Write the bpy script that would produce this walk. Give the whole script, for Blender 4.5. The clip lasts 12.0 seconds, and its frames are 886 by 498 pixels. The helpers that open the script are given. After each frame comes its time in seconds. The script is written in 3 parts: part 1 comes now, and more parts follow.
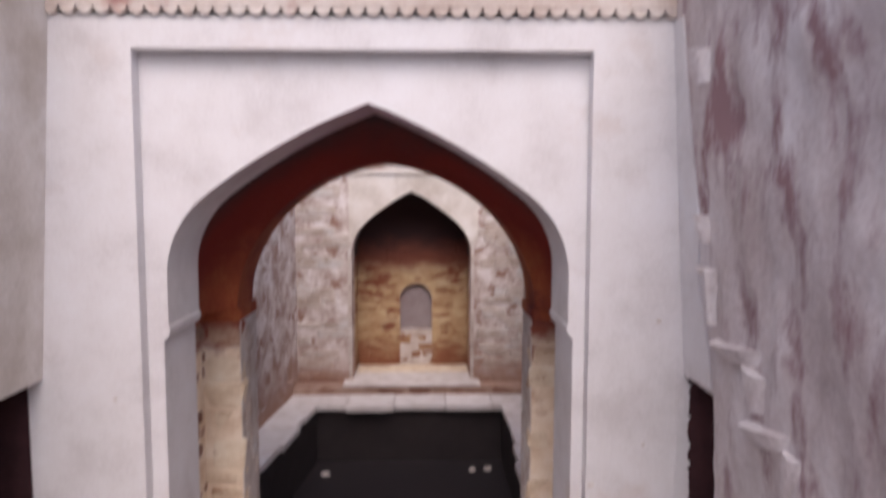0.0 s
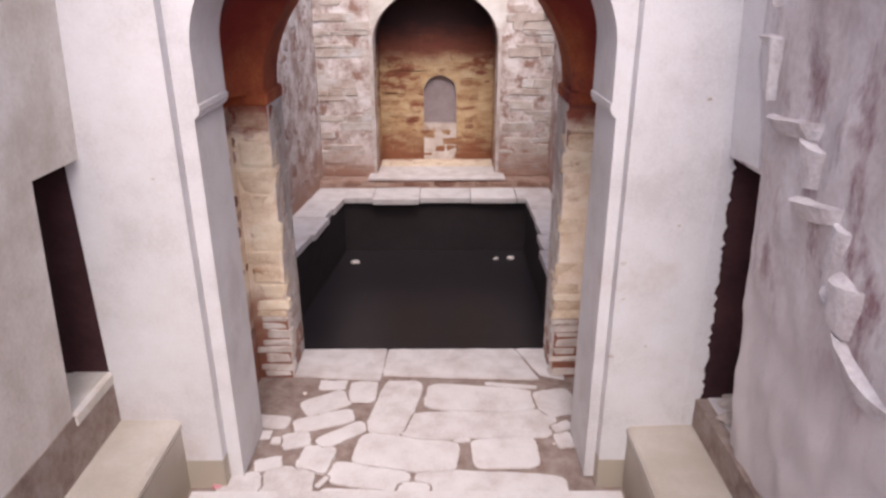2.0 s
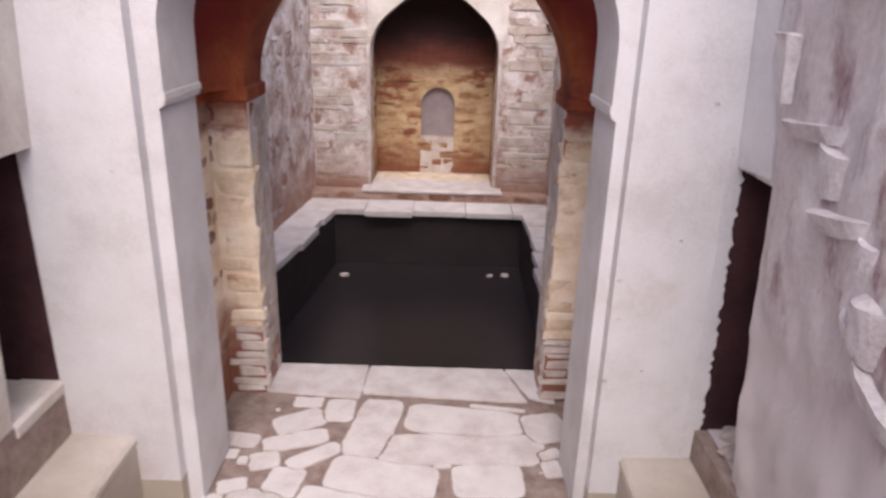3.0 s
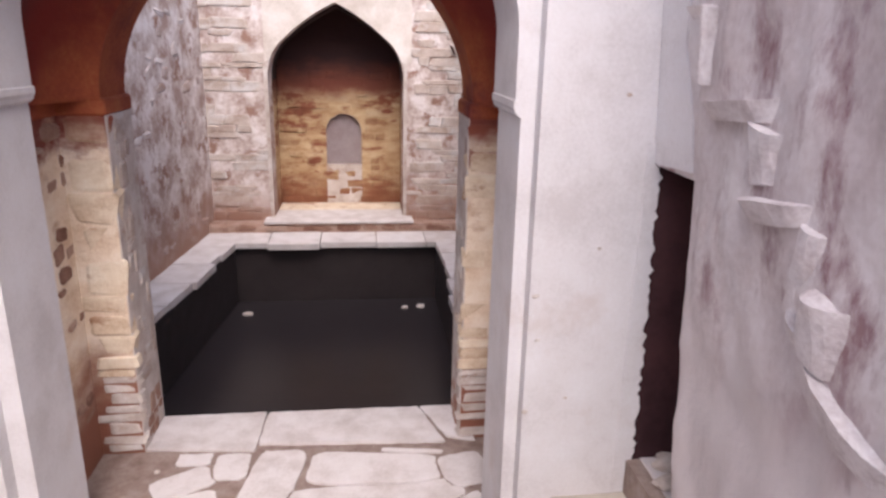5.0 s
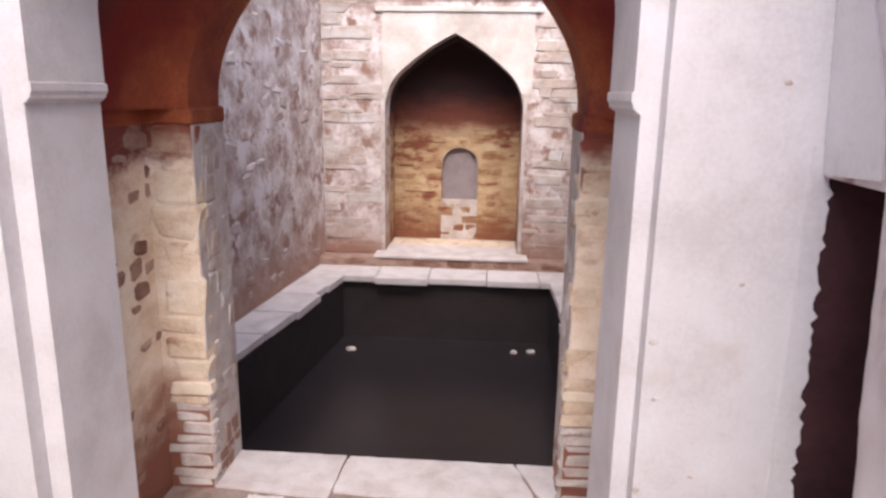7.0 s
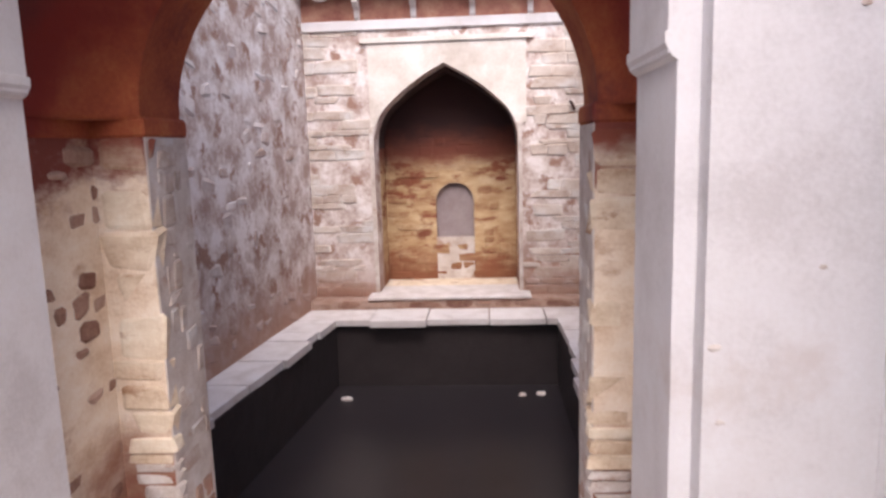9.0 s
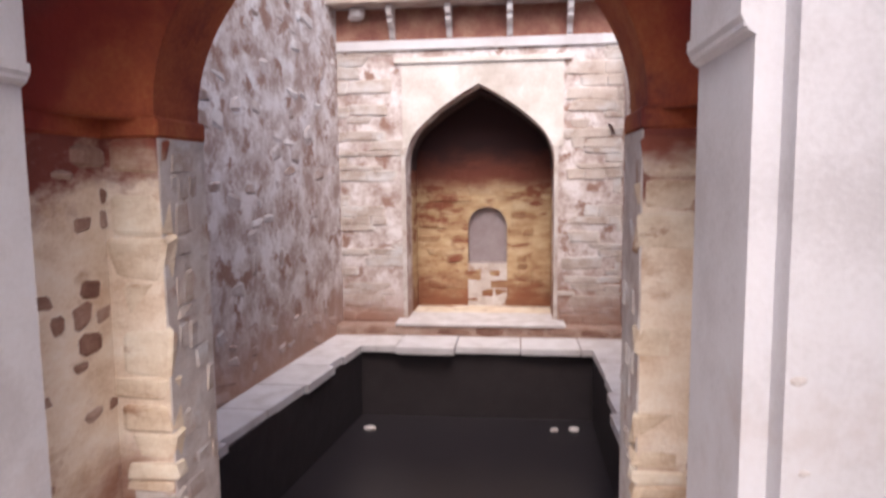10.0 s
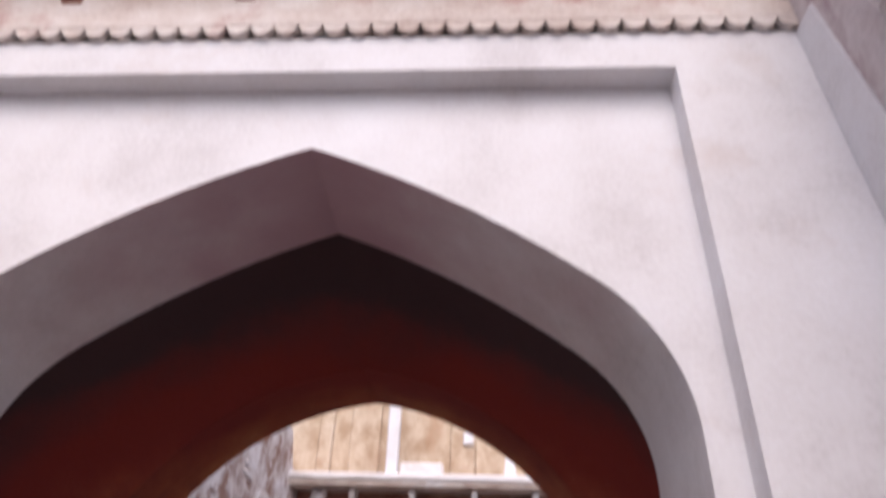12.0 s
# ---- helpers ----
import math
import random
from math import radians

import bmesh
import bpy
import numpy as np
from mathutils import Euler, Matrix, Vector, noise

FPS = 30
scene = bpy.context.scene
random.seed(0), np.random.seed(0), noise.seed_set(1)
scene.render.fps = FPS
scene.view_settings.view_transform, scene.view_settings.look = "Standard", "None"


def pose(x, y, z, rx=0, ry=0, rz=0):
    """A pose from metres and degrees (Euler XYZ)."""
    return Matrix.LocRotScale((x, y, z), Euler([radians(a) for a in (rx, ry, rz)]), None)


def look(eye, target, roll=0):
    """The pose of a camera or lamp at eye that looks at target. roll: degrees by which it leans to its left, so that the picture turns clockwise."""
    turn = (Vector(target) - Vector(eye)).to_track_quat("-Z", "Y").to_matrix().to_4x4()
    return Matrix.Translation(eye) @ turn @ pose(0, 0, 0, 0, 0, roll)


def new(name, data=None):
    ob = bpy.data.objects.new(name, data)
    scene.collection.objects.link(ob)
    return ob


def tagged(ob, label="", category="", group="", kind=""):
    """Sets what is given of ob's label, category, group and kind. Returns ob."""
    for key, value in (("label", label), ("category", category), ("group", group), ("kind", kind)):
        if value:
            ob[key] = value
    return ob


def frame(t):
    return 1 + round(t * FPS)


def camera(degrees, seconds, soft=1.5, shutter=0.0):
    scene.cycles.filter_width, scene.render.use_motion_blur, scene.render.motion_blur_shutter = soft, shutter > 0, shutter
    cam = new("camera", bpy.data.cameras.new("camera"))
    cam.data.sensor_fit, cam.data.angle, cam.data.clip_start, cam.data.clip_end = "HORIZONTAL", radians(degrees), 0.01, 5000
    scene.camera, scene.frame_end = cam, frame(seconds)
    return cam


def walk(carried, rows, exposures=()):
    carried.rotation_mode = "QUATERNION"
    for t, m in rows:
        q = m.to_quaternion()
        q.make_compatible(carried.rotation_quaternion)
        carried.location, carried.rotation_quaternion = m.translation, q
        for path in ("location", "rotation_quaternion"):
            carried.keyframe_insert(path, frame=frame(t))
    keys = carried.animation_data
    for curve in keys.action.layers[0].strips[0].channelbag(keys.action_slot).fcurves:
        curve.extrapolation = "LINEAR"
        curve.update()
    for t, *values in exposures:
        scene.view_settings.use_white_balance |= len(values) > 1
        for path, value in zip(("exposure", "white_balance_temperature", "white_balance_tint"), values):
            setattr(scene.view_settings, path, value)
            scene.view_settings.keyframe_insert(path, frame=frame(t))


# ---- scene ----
cam = camera(66.9, 12.0, soft=2.7, shutter=0.6)
PATH = [
    (0, (0.465, -5.297, 4.606), (0.517, -3.305, 4.439), 0.1),
    (0.5, (0.432, -5.192, 4.491), (0.435, -3.252, 4.005), 0.1),
    (1, (0.358, -5.15, 4.415), (0.306, -3.262, 3.757), -0.9),
    (1.5, (0.321, -5.168, 4.404), (0.271, -3.302, 3.686), -0.7),
    (2, (0.321, -5.186, 4.412), (0.317, -3.327, 3.674), -0.2),
    (2.5, (0.346, -5.072, 4.345), (0.301, -3.177, 3.707), -0.5),
    (3, (0.443, -4.818, 4.194), (0.443, -2.94, 3.508), 1.7),
    (5, (0.649, -4.235, 3.866), (0.883, -2.335, 3.286), 1.3),
    (5.5, (0.713, -4.079, 3.785), (0.826, -2.165, 3.217), -0.7),
    (6, (0.854, -3.855, 3.602), (0.786, -1.918, 3.107), 0.6),
    (6.5, (0.895, -3.687, 3.565), (0.775, -1.743, 3.111), 1.4),
    (8.5, (0.915, -3.004, 3.226), (0.744, -1.066, 2.764), -0.7),
    (9, (0.869, -2.83, 3.118), (0.74, -0.858, 2.814), -1.7),
    (9.5, (0.813, -2.544, 3.079), (0.61, -0.576, 2.789), -0.5),
    (10, (0.854, -2.434, 2.963), (0.631, -0.458, 2.75), -0.6),
    (10.5, (0.936, -2.225, 3.011), (0.774, -0.232, 3.051), 2.8),
    (11, (0.883, -2.317, 3.013), (0.683, -0.373, 3.437), 2.2),
    (11.5, (0.839, -2.338, 3.054), (0.706, -0.508, 3.85), 2.9),
    (12, (0.832, -2.373, 3.187), (0.714, -0.699, 4.275), 2.3),
]
walk(cam, [(t, look(eye, target, roll)) for t, eye, target, roll in PATH],
     exposures=[(0, 0.32, 6300, 19), (0.7, 0.74, 6250, 18), (1.5, 0.82, 6250, 17), (3, 0.74, 6250, 17), (5, 0.93, 6250, 17), (9.5, 1.06, 6250, 16), (10.5, 1.04, 6250, 16), (11.3, 0.88, 6250, 17), (12, 0.5, 6200, 18)])

# ---- world and light: bright overcast sky, soft sun high behind the walker ----
world = bpy.data.worlds.new("sky")
scene.world = world
world.use_nodes = True
wn = world.node_tree.nodes
sky = wn.new("ShaderNodeTexSky")
sky.sky_type = "NISHITA"
sky.sun_disc = False
sky.sun_elevation, sky.sun_rotation = radians(50), radians(177)
sky.air_density, sky.dust_density = 1.0, 4.0
wn["Background"].inputs["Strength"].default_value = 0.15
world.node_tree.links.new(sky.outputs[0], wn["Background"].inputs["Color"])
sun = new("sun", bpy.data.lights.new("sun", "SUN"))
sun.data.energy, sun.data.angle, sun.data.color = 1.5, radians(60), (1.0, 0.95, 0.88)
sun.matrix_world = look((0.5, -8.4, 10.2), (0, 0, 0))


# ---- materials ----
def ramp_node(nt, stops):
    r = nt.nodes.new("ShaderNodeValToRGB")
    el = r.color_ramp.elements
    while len(el) < len(stops):
        el.new(0.5)
    for e, (p, c) in zip(el, stops):
        e.position, e.color = p, (*c, 1)
    return r


def surface(name, stops, scale=3.0, fine=30.0, stain=None, stain_scale=1.0, stain_low=0.5, stain_high=0.65, stretch=(1, 1, 1),
            rough=0.9, bump=0.3, specular=0.2, per_object=0.0, bands=()):
    """Noise-coloured surface in world metres: broad tone, fine grain, shaped stains, tone gradients, some of them
    painted light (bands: direction, from, to, wobble, colour), relief.
    """
    m = bpy.data.materials.new(name)
    m.use_nodes = True
    nt = m.node_tree
    N, L = nt.nodes, nt.links
    bsdf = N["Principled BSDF"]
    bsdf.inputs["Roughness"].default_value = rough
    bsdf.inputs["Specular IOR Level"].default_value = specular
    geo = N.new("ShaderNodeNewGeometry")
    mp = N.new("ShaderNodeMapping")
    mp.inputs["Scale"].default_value = stretch
    L.new(geo.outputs["Position"], mp.inputs["Vector"])
    n1 = N.new("ShaderNodeTexNoise")
    n1.inputs["Scale"].default_value, n1.inputs["Detail"].default_value, n1.inputs["Roughness"].default_value = scale, 6, 0.6
    n2 = N.new("ShaderNodeTexNoise")
    n2.inputs["Scale"].default_value, n2.inputs["Detail"].default_value = fine, 5
    L.new(mp.outputs[0], n1.inputs["Vector"])
    L.new(geo.outputs["Position"], n2.inputs["Vector"])
    mix = N.new("ShaderNodeMath")
    mix.operation = "MULTIPLY_ADD"
    mix.inputs[1].default_value, mix.inputs[2].default_value = 0.3, -0.15
    L.new(n2.outputs["Fac"], mix.inputs[0])
    add = N.new("ShaderNodeMath")
    L.new(n1.outputs["Fac"], add.inputs[0])
    L.new(mix.outputs[0], add.inputs[1])
    fac = add.outputs[0]
    if per_object:
        oi = N.new("ShaderNodeObjectInfo")
        ma = N.new("ShaderNodeMath")
        ma.operation = "MULTIPLY_ADD"
        ma.inputs[1].default_value, ma.inputs[2].default_value = per_object, -per_object / 2
        L.new(oi.outputs["Random"], ma.inputs[0])
        ad2 = N.new("ShaderNodeMath")
        L.new(fac, ad2.inputs[0])
        L.new(ma.outputs[0], ad2.inputs[1])
        fac = ad2.outputs[0]
    r = ramp_node(nt, stops)
    L.new(fac, r.inputs[0])
    col = r.outputs[0]
    if stain:
        n3 = N.new("ShaderNodeTexNoise")
        n3.inputs["Scale"].default_value, n3.inputs["Detail"].default_value, n3.inputs["Roughness"].default_value = stain_scale, 8, 0.65
        L.new(mp.outputs[0], n3.inputs["Vector"])
        rs = ramp_node(nt, [(stain_low, (0, 0, 0)), (stain_high, (1, 1, 1))])
        L.new(n3.outputs["Fac"], rs.inputs[0])
        mx = N.new("ShaderNodeMix")
        mx.data_type = "RGBA"
        L.new(rs.outputs[0], mx.inputs[0])
        L.new(col, mx.inputs[6])
        mx.inputs[7].default_value = (*stain, 1)
        col = mx.outputs[2]
    for way, low, high, wobble, tint in bands:
        dot = N.new("ShaderNodeVectorMath")
        dot.operation = "DOT_PRODUCT"
        dot.inputs[1].default_value = way
        L.new(geo.outputs["Position"], dot.inputs[0])
        n4 = N.new("ShaderNodeTexNoise")
        n4.inputs["Scale"].default_value, n4.inputs["Detail"].default_value, n4.inputs["Roughness"].default_value = 1.9, 5, 0.6
        L.new(mp.outputs[0], n4.inputs["Vector"])
        wob = N.new("ShaderNodeMath")
        wob.operation = "MULTIPLY_ADD"
        wob.inputs[1].default_value = wobble
        L.new(n4.outputs["Fac"], wob.inputs[0])
        L.new(dot.outputs["Value"], wob.inputs[2])
        mr = N.new("ShaderNodeMapRange")
        mr.interpolation_type = "SMOOTHSTEP"
        mr.inputs["From Min"].default_value, mr.inputs["From Max"].default_value = low + wobble / 2, high + wobble / 2
        L.new(wob.outputs[0], mr.inputs["Value"])
        mb = N.new("ShaderNodeMix")
        mb.data_type = "RGBA"
        L.new(mr.outputs[0], mb.inputs[0])
        L.new(col, mb.inputs[6])
        mb.inputs[7].default_value = (*tint, 1)
        col = mb.outputs[2]
    L.new(col, bsdf.inputs["Base Color"])
    bp = N.new("ShaderNodeBump")
    bp.inputs["Strength"].default_value, bp.inputs["Distance"].default_value = bump, 0.03
    L.new(add.outputs[0], bp.inputs["Height"])
    L.new(bp.outputs[0], bsdf.inputs["Normal"])
    return m


WHITE = surface("limewash", [(0.3, (0.56, 0.53, 0.53)), (0.5, (0.66, 0.635, 0.64)), (0.7, (0.71, 0.695, 0.71))], 1.6, 40,
                stain=(0.56, 0.49, 0.46), stain_scale=1.3, stain_low=0.58, stain_high=0.8, bump=0.25)
WHITE_OLD = surface("old_plaster_left", [(0.3, (0.52, 0.47, 0.42)), (0.5, (0.65, 0.60, 0.555)), (0.7, (0.74, 0.71, 0.685))], 1.2, 30, bands=[((0, 0, -1), -1.5, -0.3, 1.2, (0.44, 0.385, 0.315))],
                    stain=(0.42, 0.36, 0.30), stain_scale=0.9, stain_low=0.5, stain_high=0.75, bump=0.35)
STAINED = surface("stained_plaster_right", [(0.3, (0.40, 0.335, 0.325)), (0.5, (0.55, 0.49, 0.485)), (0.7, (0.68, 0.64, 0.64))], 1.3, 22,
                  stain=(0.28, 0.175, 0.185), stain_scale=1.7, stain_low=0.5, stain_high=0.61, stretch=(1, 1.5, 0.65), bump=0.6,
                  # lower wall painted lighter, in place of the light that falls there
                  bands=[((0, 0, -1), -2.9, -1.9, 0.9, (0.62, 0.565, 0.56))])
RUBBLE = surface("rubble_mortar", [(0.36, (0.37, 0.27, 0.235)), (0.5, (0.56, 0.485, 0.455)), (0.62, (0.72, 0.67, 0.66))], 2.4, 14,
                 stain=(0.31, 0.19, 0.15), stain_scale=2.6, stain_low=0.54, stain_high=0.62, bump=1.0, bands=[((0, 0, -1), -1.5, 0.1, 1.8, (0.36, 0.22, 0.17))])
MORTAR = surface("tan_mortar", [(0.3, (0.60, 0.45, 0.32)), (0.5, (0.75, 0.63, 0.50)), (0.7, (0.83, 0.75, 0.65))], 2.6, 40,
                 stain=(0.46, 0.29, 0.18), stain_scale=1.5, stain_low=0.56, stain_high=0.68, bump=0.7, stretch=(1, 1, 1.7),
                 bands=[((0, 0, -1), -1.35, -0.4, 1.4, (0.25, 0.105, 0.07)), ((0, 0, 1), 2.72, 3.12, 1.5, (0.21, 0.06, 0.045))])
STONE = surface("pale_stone", [(0.25, (0.33, 0.245, 0.20)), (0.45, (0.455, 0.38, 0.33)), (0.62, (0.54, 0.475, 0.43)), (0.8, (0.61, 0.565, 0.54))], 3, 35,
                bump=0.5, per_object=0.16, stain=(0.60, 0.58, 0.57), stain_scale=1.7, stain_low=0.5, stain_high=0.64, stretch=(1, 1, 1.5),
                bands=[((0, 0, -1), -1.0, -0.15, 1.0, (0.31, 0.175, 0.13))])
STONE_TAN = surface("tan_stone", [(0.25, (0.44, 0.30, 0.20)), (0.45, (0.62, 0.50, 0.37)), (0.62, (0.72, 0.62, 0.49)), (0.8, (0.78, 0.71, 0.60))], 3, 35,
                    bump=0.6, per_object=0.2, stain=(0.36, 0.20, 0.12), stain_scale=2.2, stain_low=0.58, stain_high=0.68, stretch=(1, 1, 1.8),
                    bands=[((0, 0, 1), 2.85, 3.2, 0.7, (0.24, 0.075, 0.05))])
PALE_MORTAR = surface("pale_mortar", [(0.3, (0.42, 0.35, 0.31)), (0.5, (0.55, 0.49, 0.45)), (0.7, (0.65, 0.61, 0.59))], 4, 40,
                      stain=(0.38, 0.26, 0.20), stain_scale=2.4, stain_low=0.56, stain_high=0.66, bump=0.7)
# niche turns red-brown towards the foot, red then near-black towards the top
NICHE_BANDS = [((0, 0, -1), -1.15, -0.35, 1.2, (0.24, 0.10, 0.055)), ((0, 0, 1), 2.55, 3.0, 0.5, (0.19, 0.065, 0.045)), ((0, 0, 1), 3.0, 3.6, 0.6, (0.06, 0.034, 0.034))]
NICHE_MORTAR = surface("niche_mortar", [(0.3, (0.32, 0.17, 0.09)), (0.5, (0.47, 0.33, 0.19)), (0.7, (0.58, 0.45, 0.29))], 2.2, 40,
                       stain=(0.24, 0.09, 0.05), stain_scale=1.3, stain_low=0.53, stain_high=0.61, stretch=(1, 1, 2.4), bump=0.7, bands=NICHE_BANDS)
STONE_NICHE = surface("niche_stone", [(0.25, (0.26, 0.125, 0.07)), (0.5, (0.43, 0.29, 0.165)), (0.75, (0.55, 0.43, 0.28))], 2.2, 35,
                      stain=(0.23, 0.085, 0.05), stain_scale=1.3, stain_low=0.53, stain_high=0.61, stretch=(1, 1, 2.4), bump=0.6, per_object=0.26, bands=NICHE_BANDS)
STONE_BROWN = surface("brown_stone", [(0.25, (0.19, 0.095, 0.07)), (0.5, (0.30, 0.18, 0.135)), (0.75, (0.42, 0.30, 0.245))], 4, 35, bump=0.6, per_object=0.4)
STONE_GREY = surface("rubble_stone", [(0.25, (0.33, 0.235, 0.20)), (0.45, (0.50, 0.425, 0.395)), (0.62, (0.61, 0.555, 0.54)), (0.8, (0.70, 0.665, 0.66))], 3, 35,
                     bump=0.7, per_object=0.34, bands=[((0, 0, -1), -1.2, 0.2, 1.4, (0.38, 0.24, 0.19))])
# light fading from the inner court, painted: ochre, red, near-black at the front crown
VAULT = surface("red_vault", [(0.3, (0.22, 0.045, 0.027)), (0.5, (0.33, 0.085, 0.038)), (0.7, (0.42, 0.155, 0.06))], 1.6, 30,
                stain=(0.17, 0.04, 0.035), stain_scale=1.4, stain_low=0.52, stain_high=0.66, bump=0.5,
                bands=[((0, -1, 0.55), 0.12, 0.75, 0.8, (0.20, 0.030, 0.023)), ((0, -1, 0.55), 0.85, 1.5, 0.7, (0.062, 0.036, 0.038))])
NEAR_BLACK = surface("near_black_plaster", [(0.3, (0.045, 0.032, 0.032)), (0.7, (0.08, 0.048, 0.046))], 2, 25, bump=0.4)
REDWASH = surface("red_brown_wash", [(0.3, (0.22, 0.09, 0.07)), (0.5, (0.32, 0.15, 0.11)), (0.7, (0.42, 0.24, 0.17))], 3, 30, bump=0.3)
SLAB = surface("pale_flagstone", [(0.25, (0.52, 0.47, 0.45)), (0.5, (0.66, 0.62, 0.61)), (0.75, (0.74, 0.71, 0.71))], 3, 40,
               bump=0.35, per_object=0.2)
EARTH = surface("packed_earth", [(0.3, (0.20, 0.14, 0.12)), (0.5, (0.29, 0.22, 0.19)), (0.7, (0.37, 0.30, 0.27))], 6, 60, bump=0.8)
TAN = surface("tan_upper_plaster", [(0.3, (0.32, 0.21, 0.13)), (0.5, (0.47, 0.36, 0.26)), (0.7, (0.60, 0.50, 0.40))], 2.5, 30,
              stain=(0.40, 0.26, 0.17), stain_scale=1.5, stain_low=0.55, stain_high=0.7, stretch=(1, 1, 0.7), bump=0.4)
FRIEZE = surface("pale_cornice_plaster", [(0.3, (0.44, 0.34, 0.29)), (0.5, (0.56, 0.48, 0.43)), (0.7, (0.66, 0.60, 0.56))], 2.5, 30,
                 stain=(0.40, 0.22, 0.19), stain_scale=1.6, stain_low=0.54, stain_high=0.68, bump=0.5)
# the same limewash, turning dull mauve towards the crown of the arch
CROWN_TINT = surface("crown_tinted_limewash", [(0.3, (0.56, 0.53, 0.53)), (0.5, (0.66, 0.635, 0.64)), (0.7, (0.71, 0.695, 0.71))], 1.6, 40, bump=0.25,
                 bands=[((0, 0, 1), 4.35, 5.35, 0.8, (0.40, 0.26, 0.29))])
# near-black colour that stands in for the shade inside the side rooms
ROOM_SHADE = surface("room_shade_colour", [(0.3, (0.035, 0.015, 0.018)), (0.7, (0.07, 0.03, 0.032))], 2, 20, bump=0.4)
# one near-black tone for the basin walls and the ledge bed
BASIN_DARK = surface("near_black_stone", [(0.3, (0.036, 0.029, 0.030)), (0.7, (0.046, 0.037, 0.038))], 3, 30, bump=0.5, rough=0.6)
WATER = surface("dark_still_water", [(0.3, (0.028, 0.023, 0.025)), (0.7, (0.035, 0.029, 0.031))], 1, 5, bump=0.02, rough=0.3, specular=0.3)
LILAC = surface("lilac_plaster", [(0.3, (0.26, 0.21, 0.22)), (0.7, (0.34, 0.29, 0.30))], 3, 30, bump=0.3)
PALE_LILAC = surface("pale_lilac_stone", [(0.3, (0.46, 0.40, 0.40)), (0.5, (0.61, 0.56, 0.56)), (0.7, (0.72, 0.68, 0.68))], 5, 40, bump=0.5)
LITTER = surface("pale_litter", [(0.3, (0.55, 0.45, 0.40)), (0.7, (0.75, 0.70, 0.66))], 9, 40, bump=0.2)


# ---- mesh helpers ----
def mesh_of(name, bm):
    bmesh.ops.recalc_face_normals(bm, faces=bm.faces)
    me = bpy.data.meshes.new(name)
    bm.to_mesh(me)
    bm.free()
    return me


def part(name, bm, material, parent=None, label=""):
    me = mesh_of(name, bm)
    me.materials.append(material)
    ob = new(name, me)
    if parent:
        ob.parent = parent
    return tagged(ob, label)


def setting(ob, label, category):
    return tagged(ob, label, category, kind="structure")


def thing(name, at, label, category, group=""):
    ob = new(name)
    ob.location = at
    return tagged(ob, label, category, group)


def add_box(bm, x0, x1, y0, y1, z0, z1, bevel=0.0, jitter=0.0, rnd=None):
    vs = [bm.verts.new((x, y, z)) for x in (x0, x1) for y in (y0, y1) for z in (z0, z1)]
    fs = [(0, 1, 3, 2), (4, 6, 7, 5), (0, 4, 5, 1), (2, 3, 7, 6), (0, 2, 6, 4), (1, 5, 7, 3)]
    faces = [bm.faces.new([vs[i] for i in f]) for f in fs]
    if jitter:
        for v in vs:
            v.co += Vector([rnd.uniform(-jitter, jitter) for _ in range(3)])
    if bevel:
        bmesh.ops.recalc_face_normals(bm, faces=faces)
        bmesh.ops.bevel(bm, geom=list({e for f in faces for e in f.edges}), offset=bevel, segments=1, affect="EDGES")


def box(*a, **k):
    bm = bmesh.new()
    add_box(bm, *a, **k)
    return bm


def prism(points, y0, y1, axis="y"):
    """A closed outline, drawn in x,z (axis y), y,z (axis x) or x,y (axis z), made solid between two planes."""
    bm = bmesh.new()
    place = {"y": lambda a, b, d: (a, d, b), "x": lambda a, b, d: (d, a, b), "z": lambda a, b, d: (a, b, d)}[axis]
    lo = [bm.verts.new(place(a, b, y0)) for a, b in points]
    hi = [bm.verts.new(place(a, b, y1)) for a, b in points]
    n = len(points)
    bm.faces.new(lo)
    bm.faces.new(hi[::-1])
    for i in range(n):
        bm.faces.new((lo[i], lo[(i + 1) % n], hi[(i + 1) % n], hi[i]))
    return bm


def arch(cx, half, spring, apex, steps=12, pull=0.45):
    """Four-centred pointed arch from right spring to left spring, as x,z: a tight haunch, then a flat curve to the point."""
    k = (apex - spring) / 0.9125
    top = radians(50)
    right = []
    for i in range(steps + 1):
        a = top * i / steps
        right.append((0.4375 + 0.5625 * math.cos(a), 0.5625 * math.sin(a)))
    x1, z1 = right[-1]
    xc, zc = x1 * (1 - pull), z1 + pull * x1 * math.cos(top) / math.sin(top)
    for i in range(1, 11):
        u = i / 10
        p, q, r = (1 - u) ** 2, 2 * u * (1 - u), u * u
        right.append((p * x1 + q * xc, p * z1 + q * zc + r * 0.9125))
    pts = [(cx + half * x, spring + k * z) for x, z in right]
    return pts + [(2 * cx - x, z) for x, z in reversed(pts[:-1])]


def holed(x0, x1, top, hole, base=0.0, wider=0.0, foot=0.0):
    """Outline of a wall from base to top with an opening that stands on the base."""
    feet = [(hole[0][0] + wider, base)], [(hole[-1][0] - wider, base)]
    if wider:
        feet = feet[0] + [(hole[0][0] + wider, foot), (hole[0][0], foot)], [(hole[-1][0], foot), (hole[-1][0] - wider, foot)] + feet[1]
    return [(x0, base), (x0, top), (x1, top), (x1, base), *feet[0], *hole, *feet[1]]


